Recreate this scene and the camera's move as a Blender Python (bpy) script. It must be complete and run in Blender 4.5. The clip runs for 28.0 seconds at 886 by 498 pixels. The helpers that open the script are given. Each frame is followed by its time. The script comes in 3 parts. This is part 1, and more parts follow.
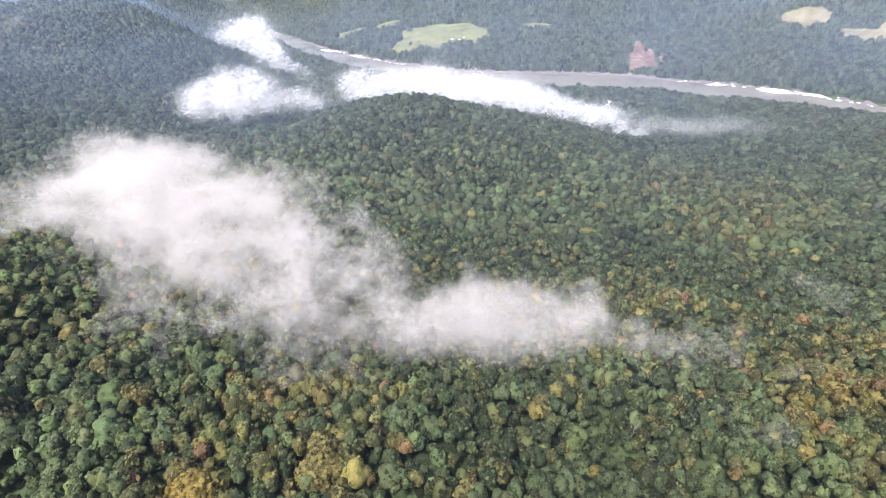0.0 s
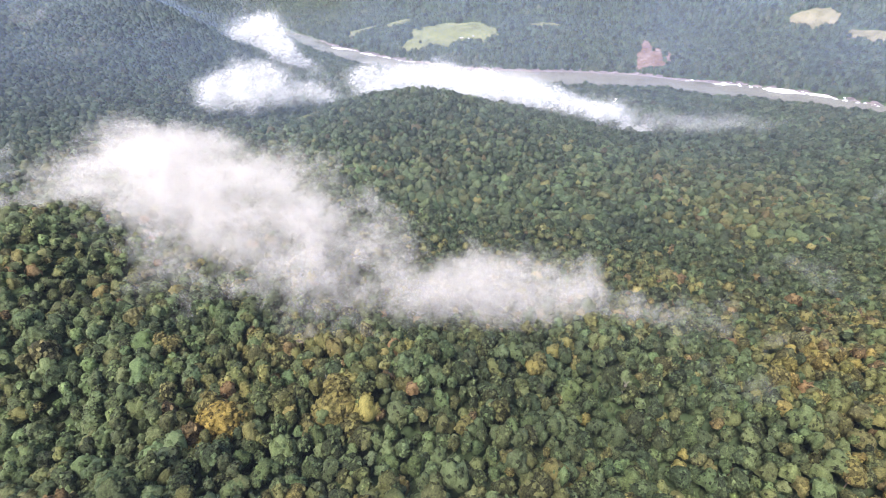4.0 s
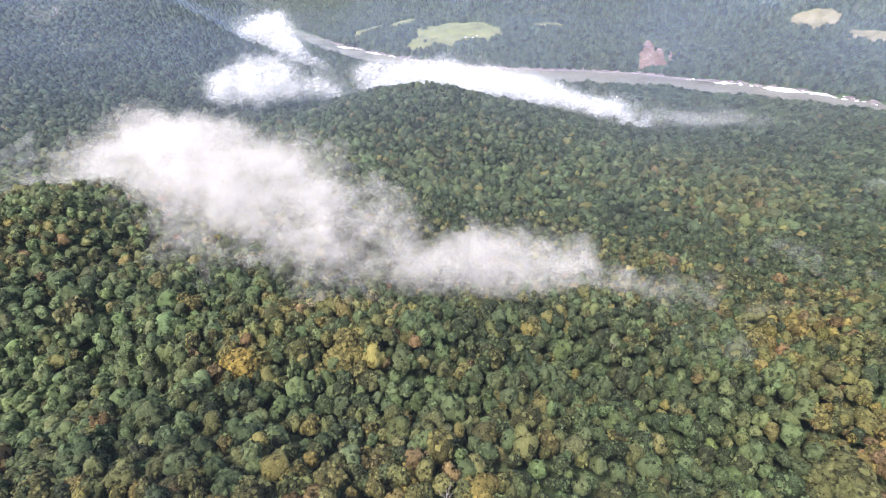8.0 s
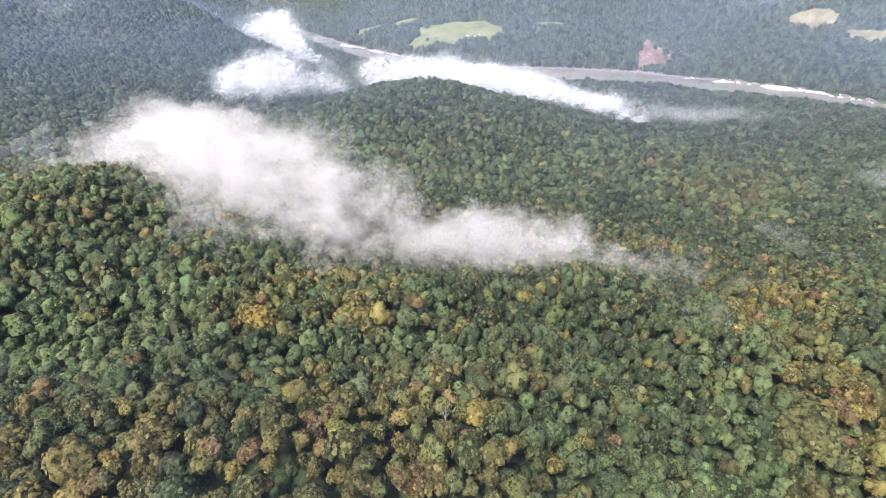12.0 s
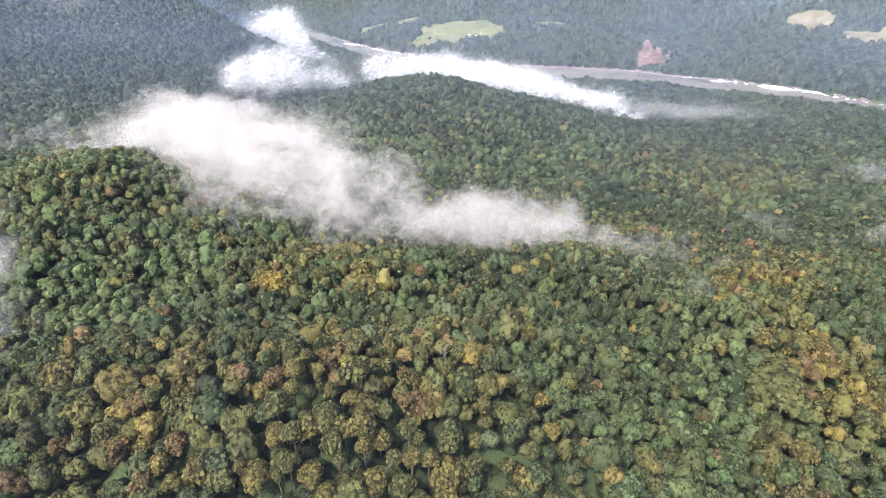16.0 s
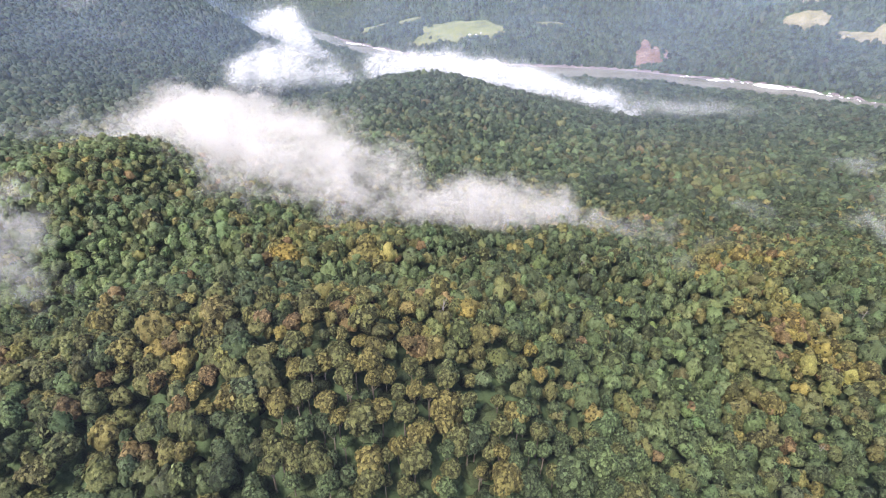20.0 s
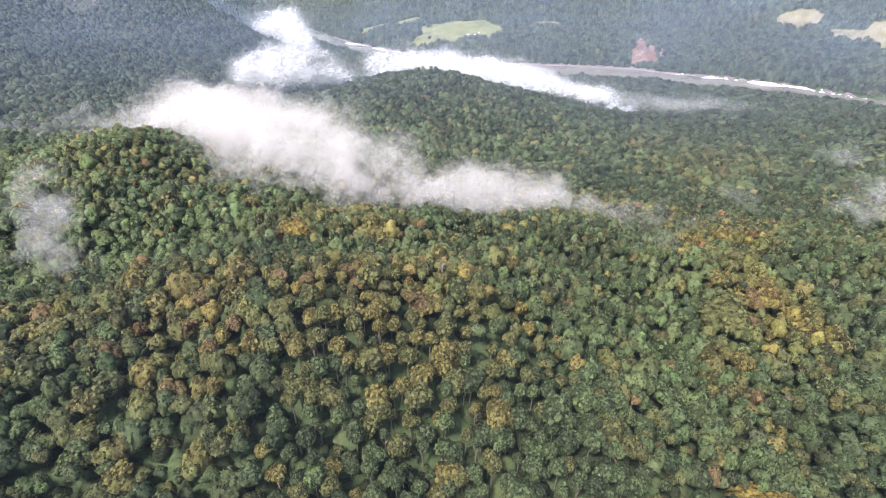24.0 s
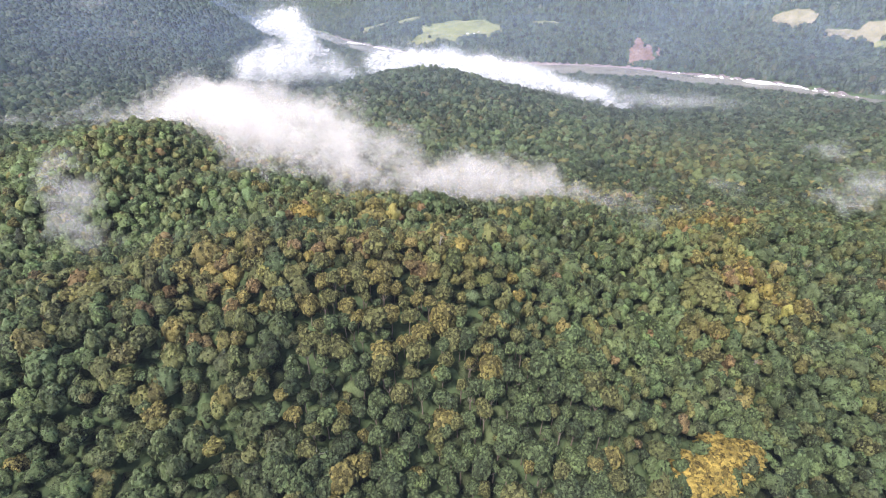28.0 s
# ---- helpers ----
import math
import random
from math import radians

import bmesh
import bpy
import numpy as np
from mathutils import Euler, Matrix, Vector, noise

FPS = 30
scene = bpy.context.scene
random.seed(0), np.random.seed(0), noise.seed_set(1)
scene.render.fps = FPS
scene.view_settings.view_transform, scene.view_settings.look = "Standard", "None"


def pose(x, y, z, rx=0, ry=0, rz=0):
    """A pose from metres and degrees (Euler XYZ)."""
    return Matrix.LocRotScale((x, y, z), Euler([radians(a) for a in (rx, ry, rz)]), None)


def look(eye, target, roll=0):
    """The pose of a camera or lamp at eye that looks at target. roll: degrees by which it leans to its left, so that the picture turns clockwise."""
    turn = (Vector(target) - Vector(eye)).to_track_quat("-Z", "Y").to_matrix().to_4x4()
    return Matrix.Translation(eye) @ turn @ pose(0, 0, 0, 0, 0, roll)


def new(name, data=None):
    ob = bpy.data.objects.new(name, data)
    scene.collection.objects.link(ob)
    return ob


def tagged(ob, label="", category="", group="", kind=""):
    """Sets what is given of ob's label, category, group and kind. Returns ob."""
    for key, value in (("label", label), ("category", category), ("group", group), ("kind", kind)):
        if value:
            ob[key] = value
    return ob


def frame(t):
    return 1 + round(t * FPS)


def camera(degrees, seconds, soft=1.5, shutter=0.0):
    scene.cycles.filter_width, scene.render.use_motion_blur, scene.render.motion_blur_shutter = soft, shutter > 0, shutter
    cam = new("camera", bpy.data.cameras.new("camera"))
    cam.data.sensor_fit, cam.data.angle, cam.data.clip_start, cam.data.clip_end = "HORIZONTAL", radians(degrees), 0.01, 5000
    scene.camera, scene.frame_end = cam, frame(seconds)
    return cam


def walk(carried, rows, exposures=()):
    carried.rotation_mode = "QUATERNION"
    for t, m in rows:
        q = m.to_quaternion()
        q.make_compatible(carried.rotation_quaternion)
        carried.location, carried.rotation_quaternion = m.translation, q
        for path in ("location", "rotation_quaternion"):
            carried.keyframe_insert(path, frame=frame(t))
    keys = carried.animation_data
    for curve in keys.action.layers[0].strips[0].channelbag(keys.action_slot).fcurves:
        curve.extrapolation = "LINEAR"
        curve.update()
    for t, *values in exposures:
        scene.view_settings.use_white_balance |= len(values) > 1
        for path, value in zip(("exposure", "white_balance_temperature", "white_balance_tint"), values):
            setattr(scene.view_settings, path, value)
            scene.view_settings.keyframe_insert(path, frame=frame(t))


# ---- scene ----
cam = camera(83.7, 28.0, soft=0.8)
METRES, EYE, TILT, LEAN, TURN = 180.0, 285.0, -30.0, 0.0, 0.0
EXPOSURE, KELVIN, TINT = 1.3, 6350.0, 15.0
ROWS = [
    (0.0, 0.0, 0.0, 0.0, -0.0, 0.0, -0.0),
    (0.5, 0.0009, -0.0131, -0.013, 0.13, 0.01, -0.02),
    (1.0, 0.002, -0.0261, -0.0257, 0.2, 0.01, -0.04),
    (1.5, 0.0018, -0.0391, -0.0386, 0.29, 0.02, -0.12),
    (2.0, 0.0033, -0.052, -0.0511, 0.47, 0.04, -0.3),
    (2.5, 0.003, -0.0649, -0.0634, 0.59, 0.05, -0.46),
    (3.0, 0.0032, -0.0783, -0.075, 0.64, 0.09, -0.5),
    (3.5, 0.0029, -0.0911, -0.0868, 0.68, 0.11, -0.64),
    (5.5, 0.0089, -0.1454, -0.1365, 1.0, 0.21, -1.12),
    (6.0, 0.0097, -0.1584, -0.1486, 1.02, 0.22, -1.14),
    (6.5, 0.0106, -0.1717, -0.1609, 1.05, 0.25, -1.13),
    (7.0, 0.0111, -0.1853, -0.173, 1.09, 0.27, -1.25),
    (7.5, 0.0124, -0.1987, -0.1852, 1.11, 0.3, -1.18),
    (8.0, 0.0127, -0.2121, -0.197, 1.17, 0.32, -1.15),
    (8.5, 0.0137, -0.2254, -0.2088, 1.2, 0.31, -1.22),
    (9.0, 0.0144, -0.2388, -0.2208, 1.24, 0.32, -1.26),
    (9.5, 0.0153, -0.2522, -0.2327, 1.26, 0.33, -1.33),
    (10.0, 0.0165, -0.2658, -0.2444, 1.28, 0.36, -1.27),
    (10.5, 0.0168, -0.2792, -0.2562, 1.28, 0.38, -1.28),
    (11.0, 0.0179, -0.2928, -0.2678, 1.26, 0.39, -1.32),
    (11.5, 0.0181, -0.3068, -0.2794, 1.28, 0.4, -1.32),
    (12.0, 0.0186, -0.3206, -0.2907, 1.32, 0.42, -1.42),
    (12.5, 0.0192, -0.3339, -0.3011, 1.35, 0.42, -1.52),
    (14.5, 0.0207, -0.3916, -0.3447, 1.33, 0.49, -1.66),
    (15.0, 0.0214, -0.4054, -0.3556, 1.33, 0.48, -1.74),
    (15.5, 0.0223, -0.4193, -0.3666, 1.35, 0.48, -1.78),
    (16.0, 0.0236, -0.4334, -0.3774, 1.36, 0.49, -1.83),
    (16.5, 0.0248, -0.4479, -0.3878, 1.39, 0.51, -1.88),
    (17.0, 0.0258, -0.4623, -0.3986, 1.4, 0.54, -1.88),
    (17.5, 0.0263, -0.4765, -0.4091, 1.42, 0.56, -1.94),
    (18.0, 0.0277, -0.4909, -0.4192, 1.39, 0.59, -1.92),
    (18.5, 0.0285, -0.5053, -0.4292, 1.4, 0.6, -1.98),
    (19.0, 0.0297, -0.5196, -0.4393, 1.42, 0.59, -2.03),
    (19.5, 0.0311, -0.5338, -0.4492, 1.42, 0.58, -2.07),
    (20.0, 0.0321, -0.5481, -0.4599, 1.41, 0.6, -1.96),
    (20.5, 0.0336, -0.5624, -0.471, 1.38, 0.62, -1.87),
    (21.0, 0.0344, -0.5766, -0.4823, 1.38, 0.63, -1.79),
    (21.5, 0.0346, -0.5902, -0.4933, 1.37, 0.65, -1.72),
    (23.5, 0.0394, -0.6497, -0.5344, 1.37, 0.74, -1.68),
    (24.0, 0.0401, -0.6646, -0.5441, 1.38, 0.74, -1.71),
    (24.5, 0.0414, -0.6799, -0.5534, 1.39, 0.73, -1.82),
    (25.0, 0.0425, -0.6954, -0.5621, 1.39, 0.73, -1.68),
    (25.5, 0.044, -0.7108, -0.5712, 1.41, 0.74, -1.7),
    (26.0, 0.045, -0.726, -0.5804, 1.42, 0.75, -1.76),
    (26.5, 0.0461, -0.7413, -0.5893, 1.44, 0.75, -1.86),
    (27.0, 0.0475, -0.7568, -0.5984, 1.43, 0.73, -1.91),
    (27.5, 0.0488, -0.7718, -0.6063, 1.39, 0.73, -1.84),
    (28.0, 0.0499, -0.7844, -0.6126, 1.36, 0.73, -1.78),
]
walk(cam, [(t, pose(0, 0, EYE, TILT, LEAN, TURN) @ pose(METRES * x, METRES * y, METRES * z, 90 + pitch, roll, yaw)) for t, x, y, z, yaw, pitch, roll in ROWS], [(0.0, EXPOSURE, KELVIN, TINT), (28.0, EXPOSURE, KELVIN, TINT)])

# ---- light ----
SUN_ELEVATION, SUN_AZIMUTH = 55.0, 214.0
world = bpy.data.worlds.new("sky")
scene.world = world
world.use_nodes = True
wn, wl = world.node_tree.nodes, world.node_tree.links
sky = wn.new("ShaderNodeTexSky")
sky.sky_type, sky.sun_disc = "NISHITA", False
sky.sun_elevation, sky.sun_rotation = radians(SUN_ELEVATION), radians(SUN_AZIMUTH)
sky.air_density, sky.dust_density, sky.ozone_density = 1.0, 3.0, 1.0
wn["Background"].inputs["Strength"].default_value = 0.15
wl.new(sky.outputs[0], wn["Background"].inputs["Color"])
sun = new("sun", bpy.data.lights.new("sun", "SUN"))
sun.data.energy, sun.data.angle, sun.data.color = 2.7, radians(12.0), (1.0, 0.96, 0.89)
sun.matrix_world = look((300 * math.sin(radians(SUN_AZIMUTH)), 300 * math.cos(radians(SUN_AZIMUTH)), 300 * math.tan(radians(SUN_ELEVATION))), (0, 0, 0))
scene.cycles.transparent_max_bounces = 56


# ---- materials ----
def material(name, rough=0.8, spec=0.3):
    m = bpy.data.materials.new(name)
    m.use_nodes = True
    b = m.node_tree.nodes["Principled BSDF"]
    b.inputs["Roughness"].default_value = rough
    b.inputs["Specular IOR Level"].default_value = spec
    return m, m.node_tree.nodes, m.node_tree.links, b


def ramp_node(nodes, stops):
    r = nodes.new("ShaderNodeValToRGB")
    els = r.color_ramp.elements
    while len(els) < len(stops):
        els.new(0.5)
    for e, (at, c) in zip(els, stops):
        e.position, e.color = at, (*c, 1.0)
    return r


def noise_node(nodes, links, scale, detail=5.0, rough=0.6, coords=None):
    n = nodes.new("ShaderNodeTexNoise")
    n.inputs["Scale"].default_value, n.inputs["Detail"].default_value, n.inputs["Roughness"].default_value = scale, detail, rough
    if coords is None:
        coords = nodes.new("ShaderNodeNewGeometry").outputs["Position"]
    links.new(coords, n.inputs["Vector"])
    return n


def bump_node(nodes, links, height, bsdf, strength, distance):
    b = nodes.new("ShaderNodeBump")
    b.inputs["Strength"].default_value, b.inputs["Distance"].default_value = strength, distance
    links.new(height, b.inputs["Height"])
    links.new(b.outputs[0], bsdf.inputs["Normal"])


def mottled(name, stops, scale, fine, rough=0.85, spec=0.25, bump=0.6, distance=0.3):
    """A surface whose colour wanders at two scales, with fine relief."""
    m, nodes, links, b = material(name, rough, spec)
    big = noise_node(nodes, links, scale, 4.0)
    small = noise_node(nodes, links, fine, 6.0, 0.7)
    mix = nodes.new("ShaderNodeMath")
    mix.operation = "MULTIPLY_ADD"
    mix.inputs[1].default_value = 0.45
    links.new(small.outputs[0], mix.inputs[0])
    half = nodes.new("ShaderNodeMath")
    half.operation = "MULTIPLY"
    half.inputs[1].default_value = 0.55
    links.new(big.outputs[0], half.inputs[0])
    links.new(half.outputs[0], mix.inputs[2])
    r = ramp_node(nodes, stops)
    links.new(mix.outputs[0], r.inputs[0])
    links.new(r.outputs[0], b.inputs["Base Color"])
    bump_node(nodes, links, small.outputs[0], b, bump, distance)
    return m


def foliage(name, fine, spread, relief, rough=0.6, spec=0.3):
    """Leaves: the tree's own colour from its mesh, varied leaf by leaf and over the crown, with light passing through."""
    m, nodes, links, b = material(name, rough, spec)
    own = nodes.new("ShaderNodeAttribute")
    own.attribute_name = "leaf_colour"
    small = noise_node(nodes, links, fine, 4.0, 0.7)
    geo = nodes.new("ShaderNodeNewGeometry")
    isl = nodes.new("ShaderNodeMath")
    isl.operation = "ADD"
    links.new(small.outputs[0], isl.inputs[0])
    scaled = nodes.new("ShaderNodeMath")
    scaled.operation = "MULTIPLY_ADD"
    scaled.inputs[1].default_value, scaled.inputs[2].default_value = 0.46, -0.23
    links.new(geo.outputs["Random Per Island"], scaled.inputs[0])
    links.new(scaled.outputs[0], isl.inputs[1])
    gain = nodes.new("ShaderNodeMapRange")
    gain.inputs["From Min"].default_value, gain.inputs["From Max"].default_value = 0.15, 0.85
    gain.inputs["To Min"].default_value, gain.inputs["To Max"].default_value = 1.0 - spread, 1.0 + spread
    links.new(isl.outputs[0], gain.inputs["Value"])
    mul = nodes.new("ShaderNodeVectorMath")
    mul.operation = "SCALE"
    links.new(own.outputs["Color"], mul.inputs[0])
    links.new(gain.outputs[0], mul.inputs["Scale"])
    links.new(mul.outputs[0], b.inputs["Base Color"])
    bump_node(nodes, links, small.outputs[0], b, 1.0, relief)
    through_leaf, blend = nodes.new("ShaderNodeBsdfTranslucent"), nodes.new("ShaderNodeMixShader")
    links.new(mul.outputs[0], through_leaf.inputs["Color"])
    blend.inputs[0].default_value = 0.3
    links.new(b.outputs[0], blend.inputs[1])
    links.new(through_leaf.outputs[0], blend.inputs[2])
    links.new(blend.outputs[0], nodes["Material Output"].inputs["Surface"])
    return m


LEAF_NEAR = foliage("leaves_close", 2.4, 1.05, 0.6)
LEAF_MID = foliage("leaves", 2.0, 1.05, 0.6)
LEAF_SLOPE = foliage("leaves_slope", 1.5, 1.0, 0.7)
LEAF_BACK = foliage("leaves_hill", 0.8, 0.8, 1.2)
LEAF_FAR = foliage("leaves_far", 0.6, 0.7, 0.8)
FLOOR = mottled("forest_floor", [(0.3, (0.045, 0.065, 0.03)), (0.52, (0.07, 0.1, 0.042)), (0.72, (0.1, 0.14, 0.055))], 0.02, 0.6, bump=1.0, distance=0.8)
BARK = mottled("bark", [(0.3, (0.07, 0.055, 0.04)), (0.55, (0.16, 0.13, 0.1)), (0.75, (0.26, 0.23, 0.19))], 0.5, 4.0, bump=0.8, distance=0.05)
DEADWOOD = mottled("dead_wood", [(0.3, (0.14, 0.12, 0.1)), (0.55, (0.24, 0.22, 0.19)), (0.75, (0.36, 0.33, 0.3))], 0.5, 4.0, bump=0.6, distance=0.04)
GRASS = mottled("field_grass", [(0.36, (0.1, 0.115, 0.05)), (0.5, (0.18, 0.185, 0.08)), (0.66, (0.26, 0.24, 0.11))], 0.02, 0.15, bump=0.4)
STUBBLE = mottled("dry_field", [(0.35, (0.12, 0.12, 0.06)), (0.5, (0.22, 0.19, 0.11)), (0.65, (0.3, 0.26, 0.17))], 0.02, 0.15, bump=0.4)
REDSOIL = mottled("red_soil", [(0.35, (0.12, 0.07, 0.05)), (0.5, (0.19, 0.12, 0.09)), (0.66, (0.3, 0.23, 0.19))], 0.03, 0.12, bump=1.0, distance=2.0)
PALEROCK = mottled("pale_rock", [(0.3, (0.35, 0.32, 0.3)), (0.5, (0.62, 0.59, 0.56)), (0.7, (0.8, 0.78, 0.75))], 0.05, 0.4, bump=0.8, distance=0.6)
DARKROCK = mottled("dark_rock", [(0.3, (0.1, 0.075, 0.075)), (0.5, (0.19, 0.15, 0.15)), (0.7, (0.3, 0.25, 0.25))], 0.05, 0.4, bump=0.8, distance=0.6)
SAND = mottled("sand", [(0.3, (0.5, 0.46, 0.42)), (0.5, (0.68, 0.64, 0.6)), (0.7, (0.82, 0.8, 0.77))], 0.03, 0.3, bump=0.3)
ROOFMETAL = mottled("roof_sheet", [(0.3, (0.45, 0.46, 0.48)), (0.6, (0.7, 0.71, 0.72))], 0.3, 2.0, rough=0.4, spec=0.5, bump=0.2, distance=0.05)
WALLBOARD = mottled("bamboo_wall", [(0.3, (0.2, 0.15, 0.1)), (0.6, (0.36, 0.29, 0.2))], 0.4, 3.0, bump=0.3, distance=0.05)

WATER, nodes, links, bsdf = material("river_water", 0.22, 0.5)
silt = noise_node(nodes, links, 0.006, 5.0)
r = ramp_node(nodes, [(0.3, (0.2, 0.185, 0.155)), (0.7, (0.29, 0.27, 0.235))])
links.new(silt.outputs[0], r.inputs[0])
links.new(r.outputs[0], bsdf.inputs["Base Color"])
bump_node(nodes, links, noise_node(nodes, links, 0.25, 6.0).outputs[0], bsdf, 0.35, 0.6)


def mist_material(name, strength, size, ragged=2.2, colour=(0.86, 0.85, 0.85)):
    """Droplets: white matt scatter; the sheet's own amount is torn by billows, so that thin edges break into wisps."""
    m = bpy.data.materials.new(name)
    m.use_nodes = True
    nodes, links = m.node_tree.nodes, m.node_tree.links
    nodes.remove(nodes["Principled BSDF"])
    out = nodes["Material Output"]
    amount = nodes.new("ShaderNodeAttribute")
    amount.attribute_name = "mist_amount"
    billow = noise_node(nodes, links, 1.0 / size, 6.0, 0.58)
    billow.inputs["Distortion"].default_value = 0.6
    shred = noise_node(nodes, links, 3.6 / size, 8.0, 0.62)
    shred.inputs["Distortion"].default_value = 0.8
    both_sizes = nodes.new("ShaderNodeMath")
    both_sizes.operation = "MULTIPLY_ADD"
    both_sizes.inputs[1].default_value = 0.75
    links.new(shred.outputs[0], both_sizes.inputs[0])
    links.new(billow.outputs[0], both_sizes.inputs[2])
    tear = nodes.new("ShaderNodeMath")
    tear.operation = "MULTIPLY_ADD"
    tear.inputs[1].default_value, tear.inputs[2].default_value = ragged, -0.875 * ragged
    links.new(both_sizes.outputs[0], tear.inputs[0])
    torn = nodes.new("ShaderNodeMath")
    links.new(tear.outputs[0], torn.inputs[0])
    links.new(amount.outputs["Fac"], torn.inputs[1])
    mul = nodes.new("ShaderNodeMapRange")
    mul.interpolation_type = "SMOOTHSTEP"
    mul.inputs["From Min"].default_value, mul.inputs["From Max"].default_value = 0.15, 1.7
    mul.inputs["To Max"].default_value = strength
    links.new(torn.outputs[0], mul.inputs["Value"])
    white, pass_on, both = nodes.new("ShaderNodeBsdfDiffuse"), nodes.new("ShaderNodeBsdfTranslucent"), nodes.new("ShaderNodeMixShader")
    up = nodes.new("ShaderNodeCombineXYZ")
    up.inputs[2].default_value = 1.0
    for n in (white, pass_on):
        n.inputs["Color"].default_value = (*colour, 1.0)
        links.new(up.outputs[0], n.inputs["Normal"])
    both.inputs[0].default_value = 0.5
    links.new(white.outputs[0], both.inputs[1])
    links.new(pass_on.outputs[0], both.inputs[2])
    clear, mix = nodes.new("ShaderNodeBsdfTransparent"), nodes.new("ShaderNodeMixShader")
    links.new(mul.outputs[0], mix.inputs[0])
    links.new(clear.outputs[0], mix.inputs[1])
    links.new(both.outputs[0], mix.inputs[2])
    links.new(mix.outputs[0], out.inputs["Surface"])
    return m


MIST = mist_material("mist", 0.25, 52.0, 3.9, (0.87, 0.835, 0.8))
MIST_THIN = mist_material("thin_mist", 0.3, 40.0, 2.8, (0.78, 0.77, 0.76))
FOG = mist_material("river_fog", 0.5, 60.0, 2.4, (0.97, 0.97, 0.965))


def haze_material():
    """Distance haze put into the bluish tint of see-through sheets, thicker and thinner in broad drifts."""
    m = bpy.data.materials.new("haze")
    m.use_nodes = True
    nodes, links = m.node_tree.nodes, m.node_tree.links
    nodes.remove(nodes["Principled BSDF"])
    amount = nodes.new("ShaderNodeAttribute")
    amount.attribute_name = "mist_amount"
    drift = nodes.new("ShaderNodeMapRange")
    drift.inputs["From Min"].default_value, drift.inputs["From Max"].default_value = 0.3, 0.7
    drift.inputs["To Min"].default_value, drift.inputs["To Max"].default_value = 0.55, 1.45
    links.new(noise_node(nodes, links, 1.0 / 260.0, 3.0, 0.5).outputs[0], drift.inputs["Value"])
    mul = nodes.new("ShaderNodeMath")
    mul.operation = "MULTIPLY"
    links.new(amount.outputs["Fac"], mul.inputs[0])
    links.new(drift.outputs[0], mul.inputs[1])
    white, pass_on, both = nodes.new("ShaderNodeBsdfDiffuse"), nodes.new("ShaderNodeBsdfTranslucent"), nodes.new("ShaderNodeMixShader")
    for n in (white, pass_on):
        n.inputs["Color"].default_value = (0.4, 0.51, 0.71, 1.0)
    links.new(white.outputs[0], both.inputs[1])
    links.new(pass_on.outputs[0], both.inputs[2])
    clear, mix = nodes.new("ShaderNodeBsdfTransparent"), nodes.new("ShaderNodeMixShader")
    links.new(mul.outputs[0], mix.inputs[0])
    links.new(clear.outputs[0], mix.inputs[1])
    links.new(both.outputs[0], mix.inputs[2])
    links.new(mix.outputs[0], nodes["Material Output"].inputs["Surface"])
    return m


HAZE = haze_material()


# ---- lie of the land: hills as plan centre, spread and height ----
RIVER_X = (-2600, -1100, -632, -504, -334, -157, 61, 300, 532, 640, 792, 913, 1010, 1300, 2600)
RIVER_Y = (4200, 3000, 2348, 2108, 1897, 1721, 1575, 1552, 1520, 1440, 1387, 1286, 1159, 900, -100)
RIVER_WIDTH = 245.0
HILLS_NEAR = [(-272, 246, 58, 12), (-20, 25, 75, 70), (-130, -10, 75, 50), (-60, 110, 75, 16), (40, 130, 75, 35), (-250, 205, 85, 37), (-150, 160, 75, 33), (160, 90, 80, 23), (250, 200, 85, 34), (100, 235, 75, 34), (60, -50, 80, 14), (190, -20, 90, 24), (-60, -110, 110, -13), (-330, 330, 110, 39), (-110, 330, 110, 45), (60, 420, 120, 14), (330, 330, 120, 7), (-420, 150, 140, 59), (400, 80, 150, 33), (0, -300, 200, 44), (-250, -150, 150, 61), (220, -250, 180, 5), (-250, 80, 90, 17), (520, 300, 150, 2)]
SPURS = [(-45, 75, 32, -10), (0, -45, 32, -16), (75, 135, 32, -12), (120, 45, 32, -7), (-195, 225, 32, -6), (-165, 90, 32, -7), (-90, -60, 32, -9), (-30, 150, 32, 12), (180, 240, 45, -9), (-270, 300, 32, 8), (-15, 90, 32, -10), (-195, 15, 32, 5), (-210, 195, 32, -9), (45, 75, 32, 8), (75, -45, 32, 9), (105, 90, 32, -7), (315, 180, 32, 7), (-45, 15, 32, 6), (-360, 225, 45, -8), (-195, 90, 32, -8), (-60, 75, 32, -9), (-205, 310, 40, -13), (-195, 210, 32, -9), (180, 105, 32, 6)]
HILLS_FAR = [(-1350, 2150, 330, 270), (-760, 1260, 150, 35), (-620, 1330, 110, 15), (20, 640, 140, 29), (60, 830, 130, 28), (-120, 780, 140, 56), (250, 640, 130, 11), (400, 560, 150, 0), (300, 820, 140, -2), (600, 700, 200, -7), (-300, 650, 160, 1), (-560, 860, 140, 13), (-780, 880, 170, 7), (-620, 1090, 150, 59), (-900, 1150, 220, 103), (-420, 1370, 110, -14), (-1100, 800, 260, 143), (-700, 450, 200, 52), (480, 1050, 170, -2), (850, 800, 250, 8), (-800, 1400, 170, 64), (750, 450, 200, 22), (-1150, 300, 300, 48), (-100, 1050, 150, -4), (-420, 620, 130, 21)]


